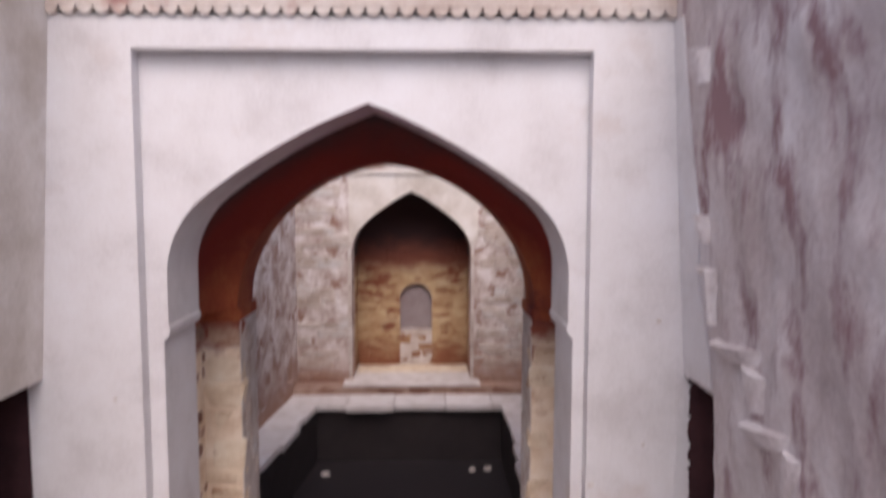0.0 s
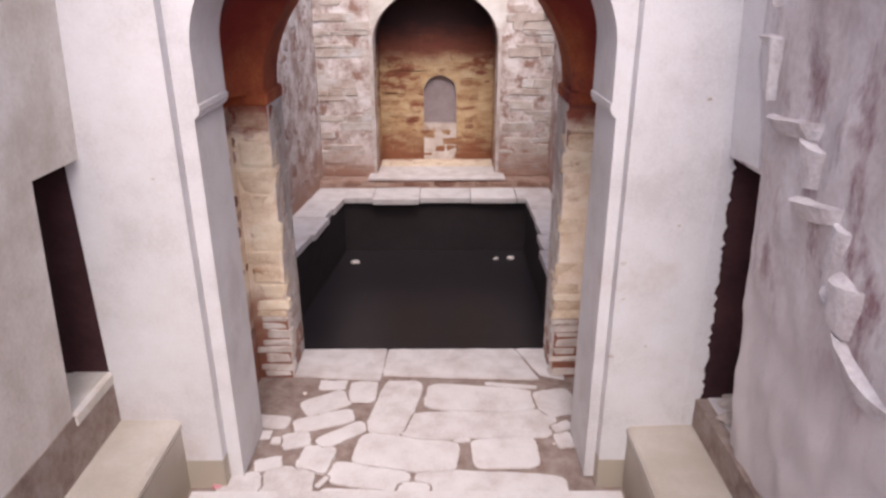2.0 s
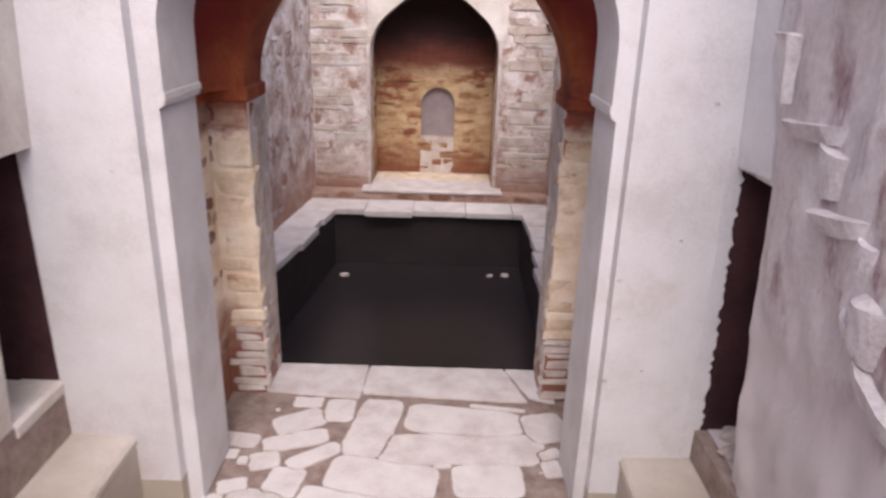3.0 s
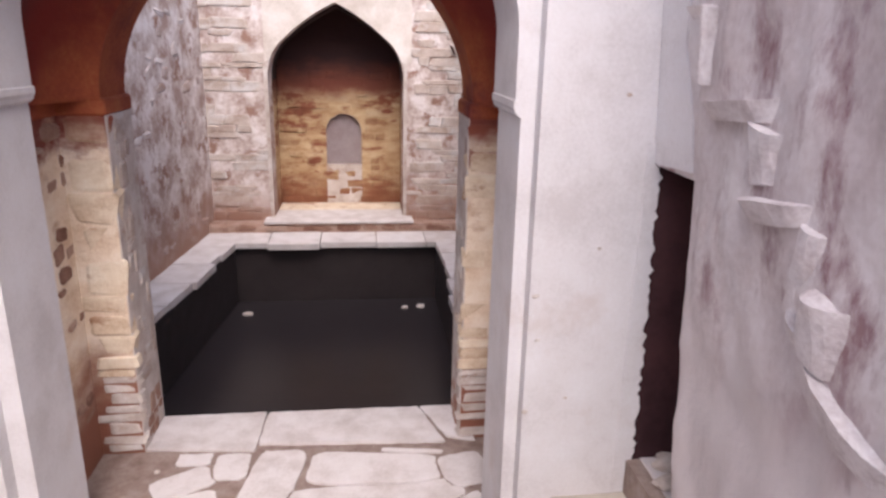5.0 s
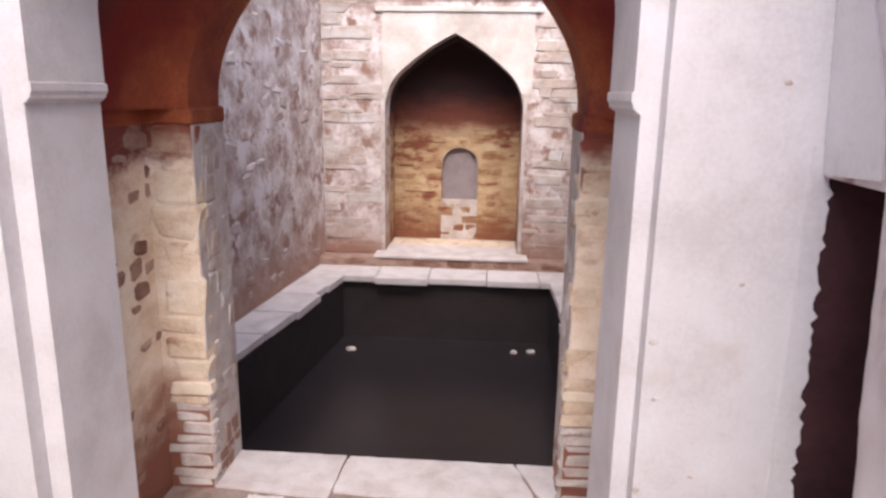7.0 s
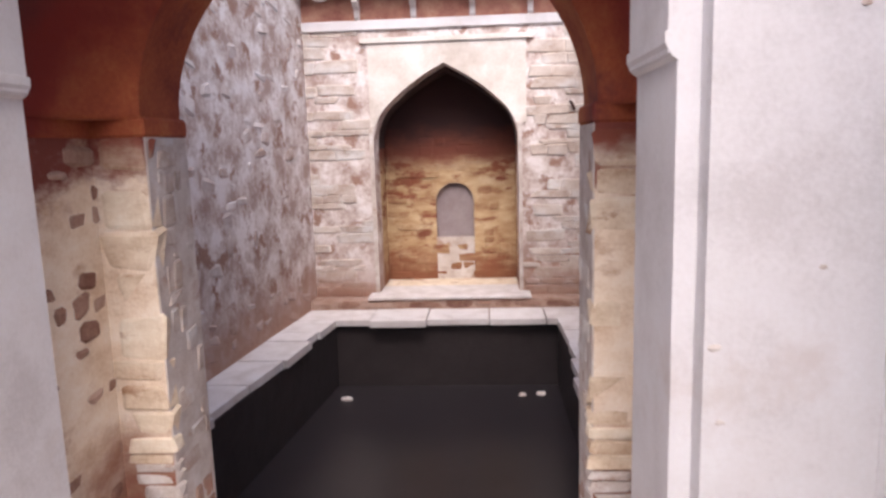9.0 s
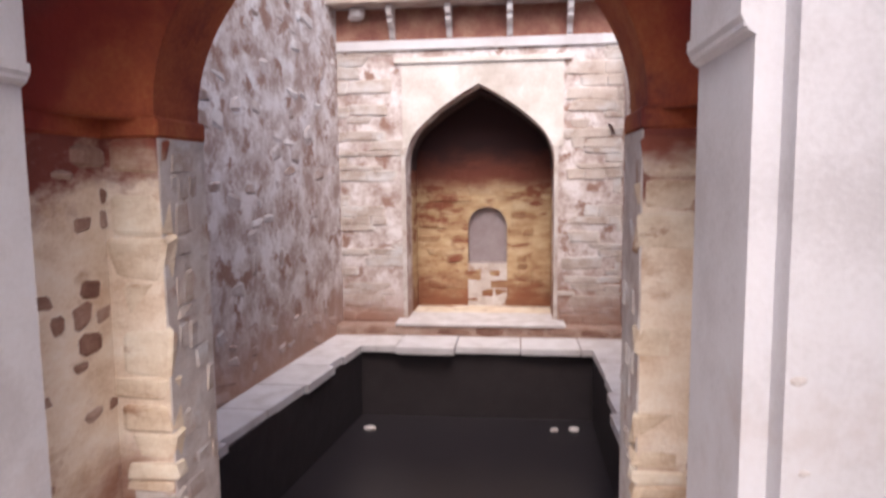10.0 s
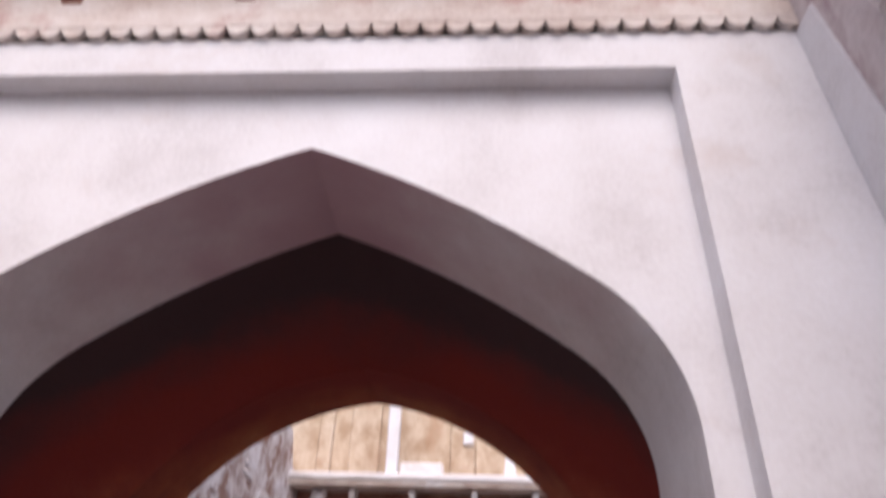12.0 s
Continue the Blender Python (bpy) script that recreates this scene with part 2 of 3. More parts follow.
# ---- stones that share a few meshes ----
def stone_meshes(material, tag, rnd, count=12, rough=0.13, rounded=0.1):
    made = []
    for _ in range(count):
        bm = bmesh.new()
        add_box(bm, -0.5, 0.5, -0.5, 0.5, -0.5, 0.5, bevel=rounded, jitter=rough, rnd=rnd)
        me = mesh_of(tag, bm)
        me.materials.append(material)
        made.append(me)
    return made


ROCK = random.Random(7)
PALE = stone_meshes(STONE, "stone", ROCK)
TANS = stone_meshes(STONE_TAN, "stone", ROCK)
GREYS = stone_meshes(STONE_GREY, "stone", ROCK, rough=0.2, rounded=0.24)
NICHES = stone_meshes(STONE_NICHE, "stone", ROCK)
BROWNS = stone_meshes(STONE_BROWN, "stone", ROCK, rough=0.2, rounded=0.26)
FEET = stone_meshes(PALE_MORTAR, "stone", ROCK)


def stone(parent, meshes, rnd, place, size, turn=0.0, name="stone", tilt=0.0):
    ob = new(name, rnd.choice(meshes))
    ob.parent = parent
    ob.matrix_basis = Matrix.LocRotScale(place, Euler((0, rnd.uniform(-tilt, tilt), turn)), size)
    return ob


def courses(parent, meshes, rnd, length, z0, z1, at, turn, height=(0.1, 0.24), width=(0.2, 0.6), proud=0.02, keep=None, limit=288, gap=0.02, skip=0.0, tilt=0.0):
    """Rough courses on a wall: at(u) gives the wall's x,y at u metres along it."""
    z, n = z0, 0
    while z < z1 - 0.05:
        h = min(rnd.uniform(*height), z1 - z)
        u = -rnd.uniform(0, 0.2)
        while u < length:
            w = rnd.uniform(*width)
            a, b = max(u, 0), min(u + w, length)
            u += w
            if b - a < 0.07 or n >= limit or rnd.random() < skip:
                continue
            mid = (a + b) / 2
            if keep and not keep(a, b, z, z + h):
                continue
            x, y = at(mid)
            d = 0.12 + 2 * proud * rnd.uniform(0.2, 1.0)
            stone(parent, meshes, rnd, (x, y, z + h / 2), (b - a - gap, d, h - gap * rnd.uniform(0.5, 1.2)), turn, tilt=tilt)
            n += 1
        z += h


# ---- floor, stairs, ledges ----
floor = setting(part("floor", box(-2.6, 2.6, -0.9, 2.40, -0.5, -0.02), EARTH), "packed earth floor under broken pale flagstones", "floor")

stairs = setting(thing("stairs", (0, 0, 0), "worn pale stone stairs going down to the arch", "stairs"), "worn pale stone stairs going down to the arch", "stairs")
for i in range(26):
    y1 = -0.40 - 0.33 * i
    part("step", box(-1.95 if i < 4 else -2.55, 1.9 if i < 4 else 2.45, y1 - 0.38, y1, -0.4, 0.19 * (i + 1), bevel=0.012), SLAB, stairs)

# ---- front wall: framed panel with a pointed arch ----
wall_front = setting(part("wall_front", prism(holed(-4.6, 4.6, 7.4, arch(0.02, 1.59, 3.95, 5.30), wider=0.04, foot=3.46), 0.0, 0.72), WHITE),
                     "limewashed wall with a tall pointed arch", "wall")
wall_front.data.materials.append(CROWN_TINT)
# soffit faces above the impost take the crown-tinted limewash
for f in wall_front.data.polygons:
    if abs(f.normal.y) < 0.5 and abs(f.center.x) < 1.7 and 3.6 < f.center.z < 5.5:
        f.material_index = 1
part("panel_frame", prism([(-2.75, 0.3), (-2.75, 5.92), (2.7, 5.92), (2.7, 0.3), (1.745, 0.3), (1.745, 5.68), (-1.735, 5.68), (-1.735, 0.3)], -0.13, 0.002), WHITE,
     wall_front, "raised limewashed frame round the arch panel")
part("panel_frame", box(-2.75, -1.735, -0.13, 0.002, -0.1, 0.298), WHITE_OLD, wall_front)
part("panel_frame", box(1.745, 2.7, -0.13, 0.002, -0.1, 0.298), WHITE_OLD, wall_front)
for s in (-1, 1):
    part("impost", prism([(0.02 + s * 1.635, 3.43), (0.02 + s * 1.605, 3.45), (0.02 + s * 1.578, 3.5), (0.02 + s * 1.578, 3.545), (0.02 + s * 1.635, 3.56)], -0.006, 0.728), WHITE, wall_front,
         "limewashed impost moulding")

# ---- passage behind the arch ----
INNER = [(0.05 + 1.58 * math.cos(a), 3.4 + 1.53 * (0.88 * math.sin(a) + 0.12 * (1 - abs(math.cos(a))))) for a in [math.pi * k / 44 for k in range(45)]]
OUTER = arch(0.02, 1.93, 3.45, 5.62)
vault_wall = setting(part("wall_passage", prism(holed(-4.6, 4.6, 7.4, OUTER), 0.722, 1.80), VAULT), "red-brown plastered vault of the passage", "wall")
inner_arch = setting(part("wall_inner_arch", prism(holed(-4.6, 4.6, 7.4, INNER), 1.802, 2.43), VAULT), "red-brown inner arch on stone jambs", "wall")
# coved plaster that sweeps from the wide vault down to the inner arch
inner_line = [(0.05 + 1.58, 3.36)] + INNER + [(0.05 - 1.58, 3.36)]
outer_line = [(0.02 + 1.925, 3.36)] + [(0.02 + (x - 0.02) * 0.997, z - 0.006) for x, z in OUTER] + [(0.02 - 1.925, 3.36)]
bm = bmesh.new()
rings = []
for k in range(13):
    a = math.pi / 2 * k / 12
    f = 1 - math.cos(a)
    ring = []
    for (xo, zo), (xi, zi) in zip(outer_line, inner_line):
        p = Vector((xo + (xi - xo) * f, 0.724 + 1.075 * math.sin(a), zo + (zi - zo) * f))
        w = 0.018 * noise.noise(p * 2.2) * math.sin(2 * a)
        ring.append(bm.verts.new(p + Vector((w, 0, w))))
    rings.append(ring)
for lo, hi in zip(rings, rings[1:]):
    for i in range(len(lo) - 1):
        bm.faces.new((lo[i], lo[i + 1], hi[i + 1], hi[i])).smooth = True
for i in (0, -1):
    corner = bm.verts.new((outer_line[i][0], 1.799, 3.36))
    bm.faces.new([r[i] for r in rings] + [corner])
part("cove", bm, VAULT, vault_wall, "red and ochre plaster cove with light falloff in its colour")

# ---- pool court ----
def left_x(y):
    return -2.47 - 0.107 * (9.94 - y)


def pool_x(y):
    return -1.85 - 0.115 * (8.77 - y)


wall_left = setting(part("wall_court_left", prism([(2.43, -0.5), (9.94, -0.5), (9.94, 6.2), (9.5, 6.35), (9.3, 6.9), (8.8, 7.0), (8.5, 7.5), (2.43, 7.6)], 0.0, -0.6, "x"), RUBBLE),
                    "weathered rubble wall of the pool court", "wall")
for v in wall_left.data.vertices:
    v.co.x += left_x(v.co.y)
wall_right = setting(part("wall_court_right", box(2.72, 3.3, 2.43, 9.94, -0.5, 5.3), RUBBLE), "weathered rubble wall of the pool court", "wall")
NICHE = arch(0.14, 1.36, 3.2, 4.64)
wall_back = setting(part("wall_back", prism(holed(-3.6, 3.6, 5.62, NICHE, 0.3), 9.94, 10.55), RUBBLE), "coursed stone end wall with a pointed niche", "wall")
part("plinth", box(-2.7, 2.72, 9.56, 9.938, 0.0, 0.235), STONE_BROWN, wall_back, "red-brown stone plinth")
part("wall_base", box(-3.6, 3.6, 9.94, 10.55, -0.5, 0.298), RUBBLE, wall_back)
part("panel", prism([(-1.27, 3.5), (-1.27, 5.03), (1.66, 5.03), (1.66, 3.5), *[p for p in NICHE if p[1] > 3.5]], 9.915, 9.938), WHITE_OLD, wall_back,
     "pale plaster panel round the pointed niche")
for x0, x1 in ((-1.3, -1.22), (1.5, 1.57)):
    part("niche_edge", box(x0, x1, 9.90, 9.938, 0.32, 3.498), PALE_MORTAR, wall_back, "pale plaster edge of the niche")
part("panel_head", box(-1.4, 1.78, 9.87, 9.938, 5.03, 5.12), WHITE_OLD, wall_back)
part("string_course", box(-2.7, 2.75, 9.88, 9.938, 5.26, 5.44, bevel=0.015), WHITE, wall_back)
part("upper_band", box(-3.6, 3.6, 9.94, 10.55, 5.622, 6.3), REDWASH, wall_back, "red-brown wall between the eave brackets")
part("upper_band", box(-2.7, 2.75, 9.92, 9.938, 5.442, 6.0), REDWASH, wall_back)
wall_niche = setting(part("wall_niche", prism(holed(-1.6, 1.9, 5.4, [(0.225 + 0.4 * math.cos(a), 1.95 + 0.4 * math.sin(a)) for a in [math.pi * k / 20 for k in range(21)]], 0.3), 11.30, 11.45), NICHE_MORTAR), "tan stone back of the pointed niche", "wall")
part("niche_lining", box(-0.3, 0.75, 11.452, 11.75, 0.2, 2.6), LILAC, wall_niche, "smooth grey lilac plaster in a small blind window")
part("niche_fill", box(-0.174, 0.624, 11.285, 11.45, 0.3, 1.19), PALE_MORTAR, wall_niche)
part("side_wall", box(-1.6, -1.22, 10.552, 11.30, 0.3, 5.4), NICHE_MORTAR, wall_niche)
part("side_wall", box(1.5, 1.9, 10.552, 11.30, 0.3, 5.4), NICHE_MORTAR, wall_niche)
ceiling = setting(part("ceiling_niche", prism(holed(-1.22, 1.5, 5.4, arch(0.14, 1.35, 3.25, 4.58), 3.1), 10.552, 11.25), NEAR_BLACK), "near-black niche vault", "ceiling")
niche_floor = setting(part("floor_niche", box(-1.6, 1.9, 10.55, 11.9, -0.3, 0.298), STONE_TAN), "tan stone niche floor", "floor")
sill = tagged(part("niche_sill", box(-1.4, 1.7, 9.5, 10.56, 0.25, 0.31, bevel=0.015), SLAB), "pale worn stone slab under the niche", "sill")

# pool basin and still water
pool = setting(part("wall_pool", box(-3.4, 3.2, 8.9, 9.2, -2.2, -0.05), BASIN_DARK), "near-black stone pool wall", "pool wall")
part("pool_side", prism([(-3.4, 2.2), (pool_x(2.2) - 0.06, 2.2), (pool_x(8.9) - 0.06, 8.9), (-3.4, 8.9)], -2.2, -0.05, "z"), BASIN_DARK, pool)
part("pool_side", box(2.12, 3.2, 2.2, 8.9, -2.2, -0.05), BASIN_DARK, pool)
part("pool_side", box(-3.4, 3.2, 2.05, 2.36, -2.2, -0.52), BASIN_DARK, pool)
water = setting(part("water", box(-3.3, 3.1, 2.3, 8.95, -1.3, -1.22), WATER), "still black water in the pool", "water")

ledge = setting(thing("ledge", (0, 0, 0), "pale stone slabs edging the dark pool", "ledge"), "pale stone slabs edging the dark pool", "ledge")
LR = random.Random(3)
edges = [2.44, 3.5, 4.45, 5.5, 6.5, 7.5, 8.0, 8.77]
for a, b in zip(edges, edges[1:]):
    o = LR.uniform(-0.1, 0.05)
    part("slab", prism([(left_x(a), a + 0.012), (pool_x(a) + o, a + 0.012), (pool_x(b) + o + LR.uniform(-0.03, 0.03), b - 0.012), (left_x(b), b - 0.012)], -0.06, 0.06 + LR.uniform(-0.01, 0.01), "z"), SLAB, ledge)
edges = [2.44, 3.6, 4.7, 5.7, 6.5, 7.25, 8.0, 8.77]
for a, b in zip(edges, edges[1:]):
    o = LR.uniform(-0.06, 0.09)
    part("slab", prism([(2.05 + o, a + 0.02), (2.72, a + 0.012), (2.72, b - 0.012), (2.03 + o, b - 0.02)], -0.06, 0.06 + LR.uniform(-0.01, 0.01), "z"), SLAB, ledge)
edges = [-2.7, -1.24, -0.22, 0.9, 1.9, 2.72]
for i, (a, b) in enumerate(zip(edges, edges[1:])):
    o = -0.1 if i == 1 else LR.uniform(-0.02, 0.03)
    part("slab", box(a + 0.008, b - 0.008, 8.772 + o, 9.935, -0.06, 0.06 + (0.012 if i == 1 else 0), bevel=0.01), SLAB, ledge)
part("bed", prism([(left_x(2.44), 2.44), (pool_x(2.44) - 0.08, 2.44), (pool_x(8.9) - 0.08, 8.9), (left_x(8.9), 8.9)], -0.3, -0.062, "z"), BASIN_DARK, ledge)


def lump(rnd, sx, sy, sz, detail=2):
    bm = bmesh.new()
    bmesh.ops.create_icosphere(bm, subdivisions=detail, radius=0.5)
    o = Vector((rnd.random() * 9, rnd.random() * 9, rnd.random() * 9))
    for v in bm.verts:
        v.co *= 1 + 0.5 * noise.noise(v.co * 3 + o)
        v.co = Vector((v.co.x * sx, v.co.y * sy, v.co.z * sz))
    return bm


for x, y, s in ((-1.6, 8.2, 0.2), (1.77, 8.42, 0.18), (1.45, 8.36, 0.14)):
    ob = tagged(part("floating_litter", lump(LR, s, s * 0.7, 0.1), LITTER), "pale scrap floating on the dark water", "litter", "scraps on the pool")
    ob.location = (x, y, -1.2)

# ---- eave over the back wall ----
eave = setting(thing("eave", (0, 0, 0), "stone eave on carved brackets", "eave"), "stone eave on carved brackets", "eave")
part("eave_slab", box(-2.75, 2.72, 9.42, 10.0, 6.0, 6.16, bevel=0.02), STONE, eave)
part("eave_lip", box(-2.75, 2.72, 9.38, 9.5, 6.1, 6.22, bevel=0.02), SLAB, eave)


def bracket(y, z, drop=0.56, reach=0.36):
    """Side outline of a carved bracket, from the wall outward."""
    return [(y, z), (y, z - drop), (y - 0.06, z - drop * 0.92), (y - 0.1, z - drop * 0.66), (y - reach * 0.62, z - drop * 0.6), (y - reach * 0.8, z - drop * 0.5),
            (y - reach * 0.7, z - drop * 0.36), (y - reach, z - drop * 0.3), (y - reach * 1.08, z - drop * 0.14), (y - reach, z)]


for x in (-1.42, -0.38, 0.7, 1.75):
    bm = prism(bracket(9.935, 6.0), x - 0.05, x + 0.05, "x")
    part("bracket", bm, SLAB, eave)
ob = part("broken_bracket", lump(LR, 0.28, 0.3, 0.3), SLAB, eave, "broken stub of a carved bracket")
ob.location = (-2.05, 9.78, 5.9)

# ---- upper storey behind the eave ----
upper = setting(part("wall_upper", box(-4.6, 4.6, 10.9, 11.3, 6.1, 9.6), TAN), "tan weathered plaster wall of the upper storey", "wall")
part("terrace", box(-4.6, 4.6, 9.96, 11.3, 6.302, 6.34), SLAB, upper)
for x, w in ((-2.3, 0.14), (-1.5, 0.3), (0.45, 0.24), (1.0, 0.3), (2.0, 0.3)):
    part("pilaster", box(x - w, x + w, 10.82, 10.9, 6.34, 9.5, bevel=0.02), TAN, upper)
part("plinth", box(-0.72, 0.1, 10.3, 10.6, 6.34, 6.66, bevel=0.03), SLAB, upper)
pillar = tagged(part("stone_pillar", box(-0.97, -0.74, 10.1, 10.3, 6.34, 8.1, bevel=0.02, jitter=0.02, rnd=LR), WHITE), "slender white stone pillar on the terrace", "pillar")
stub = tagged(part("stone_pillar", prism([(1.22, 6.34), (1.26, 6.7), (1.34, 6.86), (1.42, 6.7), (1.46, 6.34)], 10.1, 10.3), WHITE), "short white pillar stub on the terrace", "pillar")
block = tagged(part("wall_plaque", box(0.46, 0.66, 10.74, 10.9, 7.15, 7.38, bevel=0.015), WHITE), "small white block set in the tan wall", "block")

# ---- eave and scalloped cornice over the front wall ----
cornice = setting(thing("cornice", (0, 0, 0), "scalloped plaster cornice with an eave on brackets", "cornice"), "scalloped plaster cornice with an eave on brackets", "cornice")
part("cornice_band", box(-2.75, 2.7, -0.17, 0.0, 5.98, 6.12, bevel=0.01), FRIEZE, cornice)
scallop = None
for i in range(40):
    x = -2.42 + 0.125 * i
    if scallop is None:
        pts = [(0.058 * math.cos(a), -0.06 * math.sin(a)) for a in [math.pi * k / 8 for k in range(9)]]
        scallop = part("scallop", prism(pts, -0.17, -0.128), FRIEZE, cornice)
        scallop.location = (x, 0, 5.98)
    else:
        ob = new("scallop", scallop.data)
        ob.parent = cornice
        ob.location = (x, 0, 5.98)
part("frieze", box(-2.75, 2.7, -0.128, 0.0, 6.122, 6.9), FRIEZE, cornice, "tan plaster between the brackets")
for x in (-2.3, -1.42, -0.45, 0.52, 1.5):
    part("bracket", prism(bracket(-0.126, 6.86, 0.62, 0.42), x - 0.055, x + 0.055, "x"), REDWASH, cornice)
part("eave_slab", box(-2.7, 2.65, -0.69, -0.0, 6.86, 6.98, bevel=0.02), STONE, cornice)

# ---- stairwell walls, leaning back a little, with a doorway at the foot of each ----
def batter(ob, side, x0):
    for v in ob.data.vertices:
        v.co.x += side * (x0 - 0.06 * (v.co.z - 2.6))


OUT = [(-10, -0.5), (0.3, -0.5), (0.3, 1.25), (-0.66, 1.25), (-0.66, 3.16), (0.3, 3.16), (0.3, 6.6), (-3, 6.4), (-10, 6.0)]
OUT = [(min(y, -0.132), z) for y, z in OUT]
west = setting(part("wall_west", prism([(-0.76 if y == -0.66 else y, z) for y, z in OUT], 0.0, -0.55, "x"), WHITE_OLD), "yellowed plaster stair wall with a low doorway", "wall")
batter(west, -1, 2.53)
east = setting(part("wall_east", prism([(y, 0.98 if z == 1.25 else z) for y, z in OUT], 0.0, 0.55, "x"), STAINED), "stained and eroded plaster stair wall with a doorway", "wall")
batter(east, 1, 2.56)
for side, x in ((-1, -2.6), (1, 2.55)):
    a, b = sorted((x + side * 0.5, x + side * 1.9))
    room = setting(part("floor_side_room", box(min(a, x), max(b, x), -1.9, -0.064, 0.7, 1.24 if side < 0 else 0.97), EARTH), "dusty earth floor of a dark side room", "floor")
    part("room_shade_wall", box(a, b, -2.1, -1.9, 1.0, 3.6), ROOM_SHADE, room)
    part("room_shade_wall", box(*sorted((x + side * 1.9, x + side * 2.1)), -2.1, -0.064, 1.0, 3.6), ROOM_SHADE, room)
    # thin sheet over the white front wall, so the doorway reads as shade
    part("room_shade_wall", box(*sorted((x + side * (0.015 if side < 0 else 0.0), x + side * 2.1)), -0.1365, -0.1315, 0.9, 3.18), ROOM_SHADE, room)
    setting(part("ceiling_side_room", box(a, b, -1.9, -0.064, 3.3, 3.5), ROOM_SHADE), "side-room ceiling coloured as dark as its shade", "ceiling")
rear = setting(part("wall_rear", box(-3.2, 3.2, -10.3, -10.0, 0, 5.4), WHITE_OLD), "plain plaster wall behind the stairs", "wall")
ground = setting(part("ground", box(-400, 400, -400, -10.3, -0.6, 4.9), EARTH), "dusty ground round the sunken court", "ground")

blocks = ((-2.72, -2.07, -1.25, 0.74, WHITE_OLD, "pale plastered stone block below the doorway"), (1.97, 2.72, -1.25, 0.68, WHITE_OLD, "pale plastered stone block below the doorway"))
for x0, x1, y0, z, m, text in blocks:
    ledge_block = thing("stone_ledge", (0, 0, 0), text, "ledge", "blocks flanking the stairs")
    part("body", box(x0 + 0.015, x1 - 0.015, y0 + 0.015, -0.064, -0.3, z - 0.09, bevel=0.02, jitter=0.01, rnd=LR), m, ledge_block)
    part("top_slab", box(x0, x1, y0, -0.064, z - 0.09, z, bevel=0.03, jitter=0.015, rnd=LR), m, ledge_block)
tagged(part("door_sill", box(-2.95, -2.59, -0.78, -0.07, 1.12, 1.262, bevel=0.03), WHITE_OLD), "worn plaster sill of the doorway", "sill")

# whiter plaster over the east doorway, running on from the front wall
over = part("lintel_plaster", prism([(-0.64, 3.2), (-0.133, 3.17), (-0.133, 5.9), (-0.3, 5.9), (-0.4, 5.0), (-0.5, 4.4), (-0.46, 3.9), (-0.6, 3.5)], -0.012, 0.01, "x"), WHITE, east, "pale plaster over the doorway")
batter(over, 1, 2.56)
RG = random.Random(8)
edge = [(2.46, 0.7), (2.46, 3.3)] + [(2.575 - 0.02 * (z - 2.2) + RG.uniform(-0.016, 0.02), z) for z in [3.3 - 2.6 * k / 70 for k in range(71)]]
part("broken_edge", prism(edge, -0.139, -0.1305), WHITE, wall_front, "ragged broken plaster edge at the doorway")
for k in range(6):
    ob = tagged(part("loose_stone", lump(RG, RG.uniform(0.1, 0.26), RG.uniform(0.1, 0.22), 0.1), STONE), "loose pale stone lying in the doorway", "stone", "rubble in the doorway")
    ob.location = (2.72 + RG.uniform(0, 0.5), -0.2 - 0.07 * k, 1.0)

# eroded plaster skin of the east wall, with stones left proud of it
def east_x(z):
    return 2.56 - 0.06 * (z - 2.6)


def erosion(y, z):
    p = Vector((3.1, y * 1.4, z * 1.0))
    return 0.05 * max(0.0, noise.noise(p * 1.1)) + 0.035 * noise.noise(p * 2.7) + 0.016 * noise.noise(p * 7.0) + 0.05


bm = bmesh.new()
ny, nz = 110, 110
grid = []
for i in range(ny + 1):
    y = -0.662 - 6.0 * (i / ny) ** 1.3
    col = []
    for j in range(nz + 1):
        z = 0.1 + 6.2 * j / nz
        fade = min(1.0, i / 5)
        col.append(bm.verts.new((east_x(z) - 0.004 - fade * max(0.0, erosion(y, z)), y, z)))
    grid.append(col)
for i in range(ny):
    for j in range(nz):
        bm.faces.new((grid[i][j], grid[i + 1][j], grid[i + 1][j + 1], grid[i][j + 1])).smooth = True
rim = [e for e in bm.edges if e.is_boundary]
back = bmesh.ops.extrude_edge_only(bm, edges=rim)
for v in (g for g in back["geom"] if isinstance(g, bmesh.types.BMVert)):
    v.co.x += 0.12
part("plaster_skin", bm, STAINED, east, "eroded and streaked plaster skin")
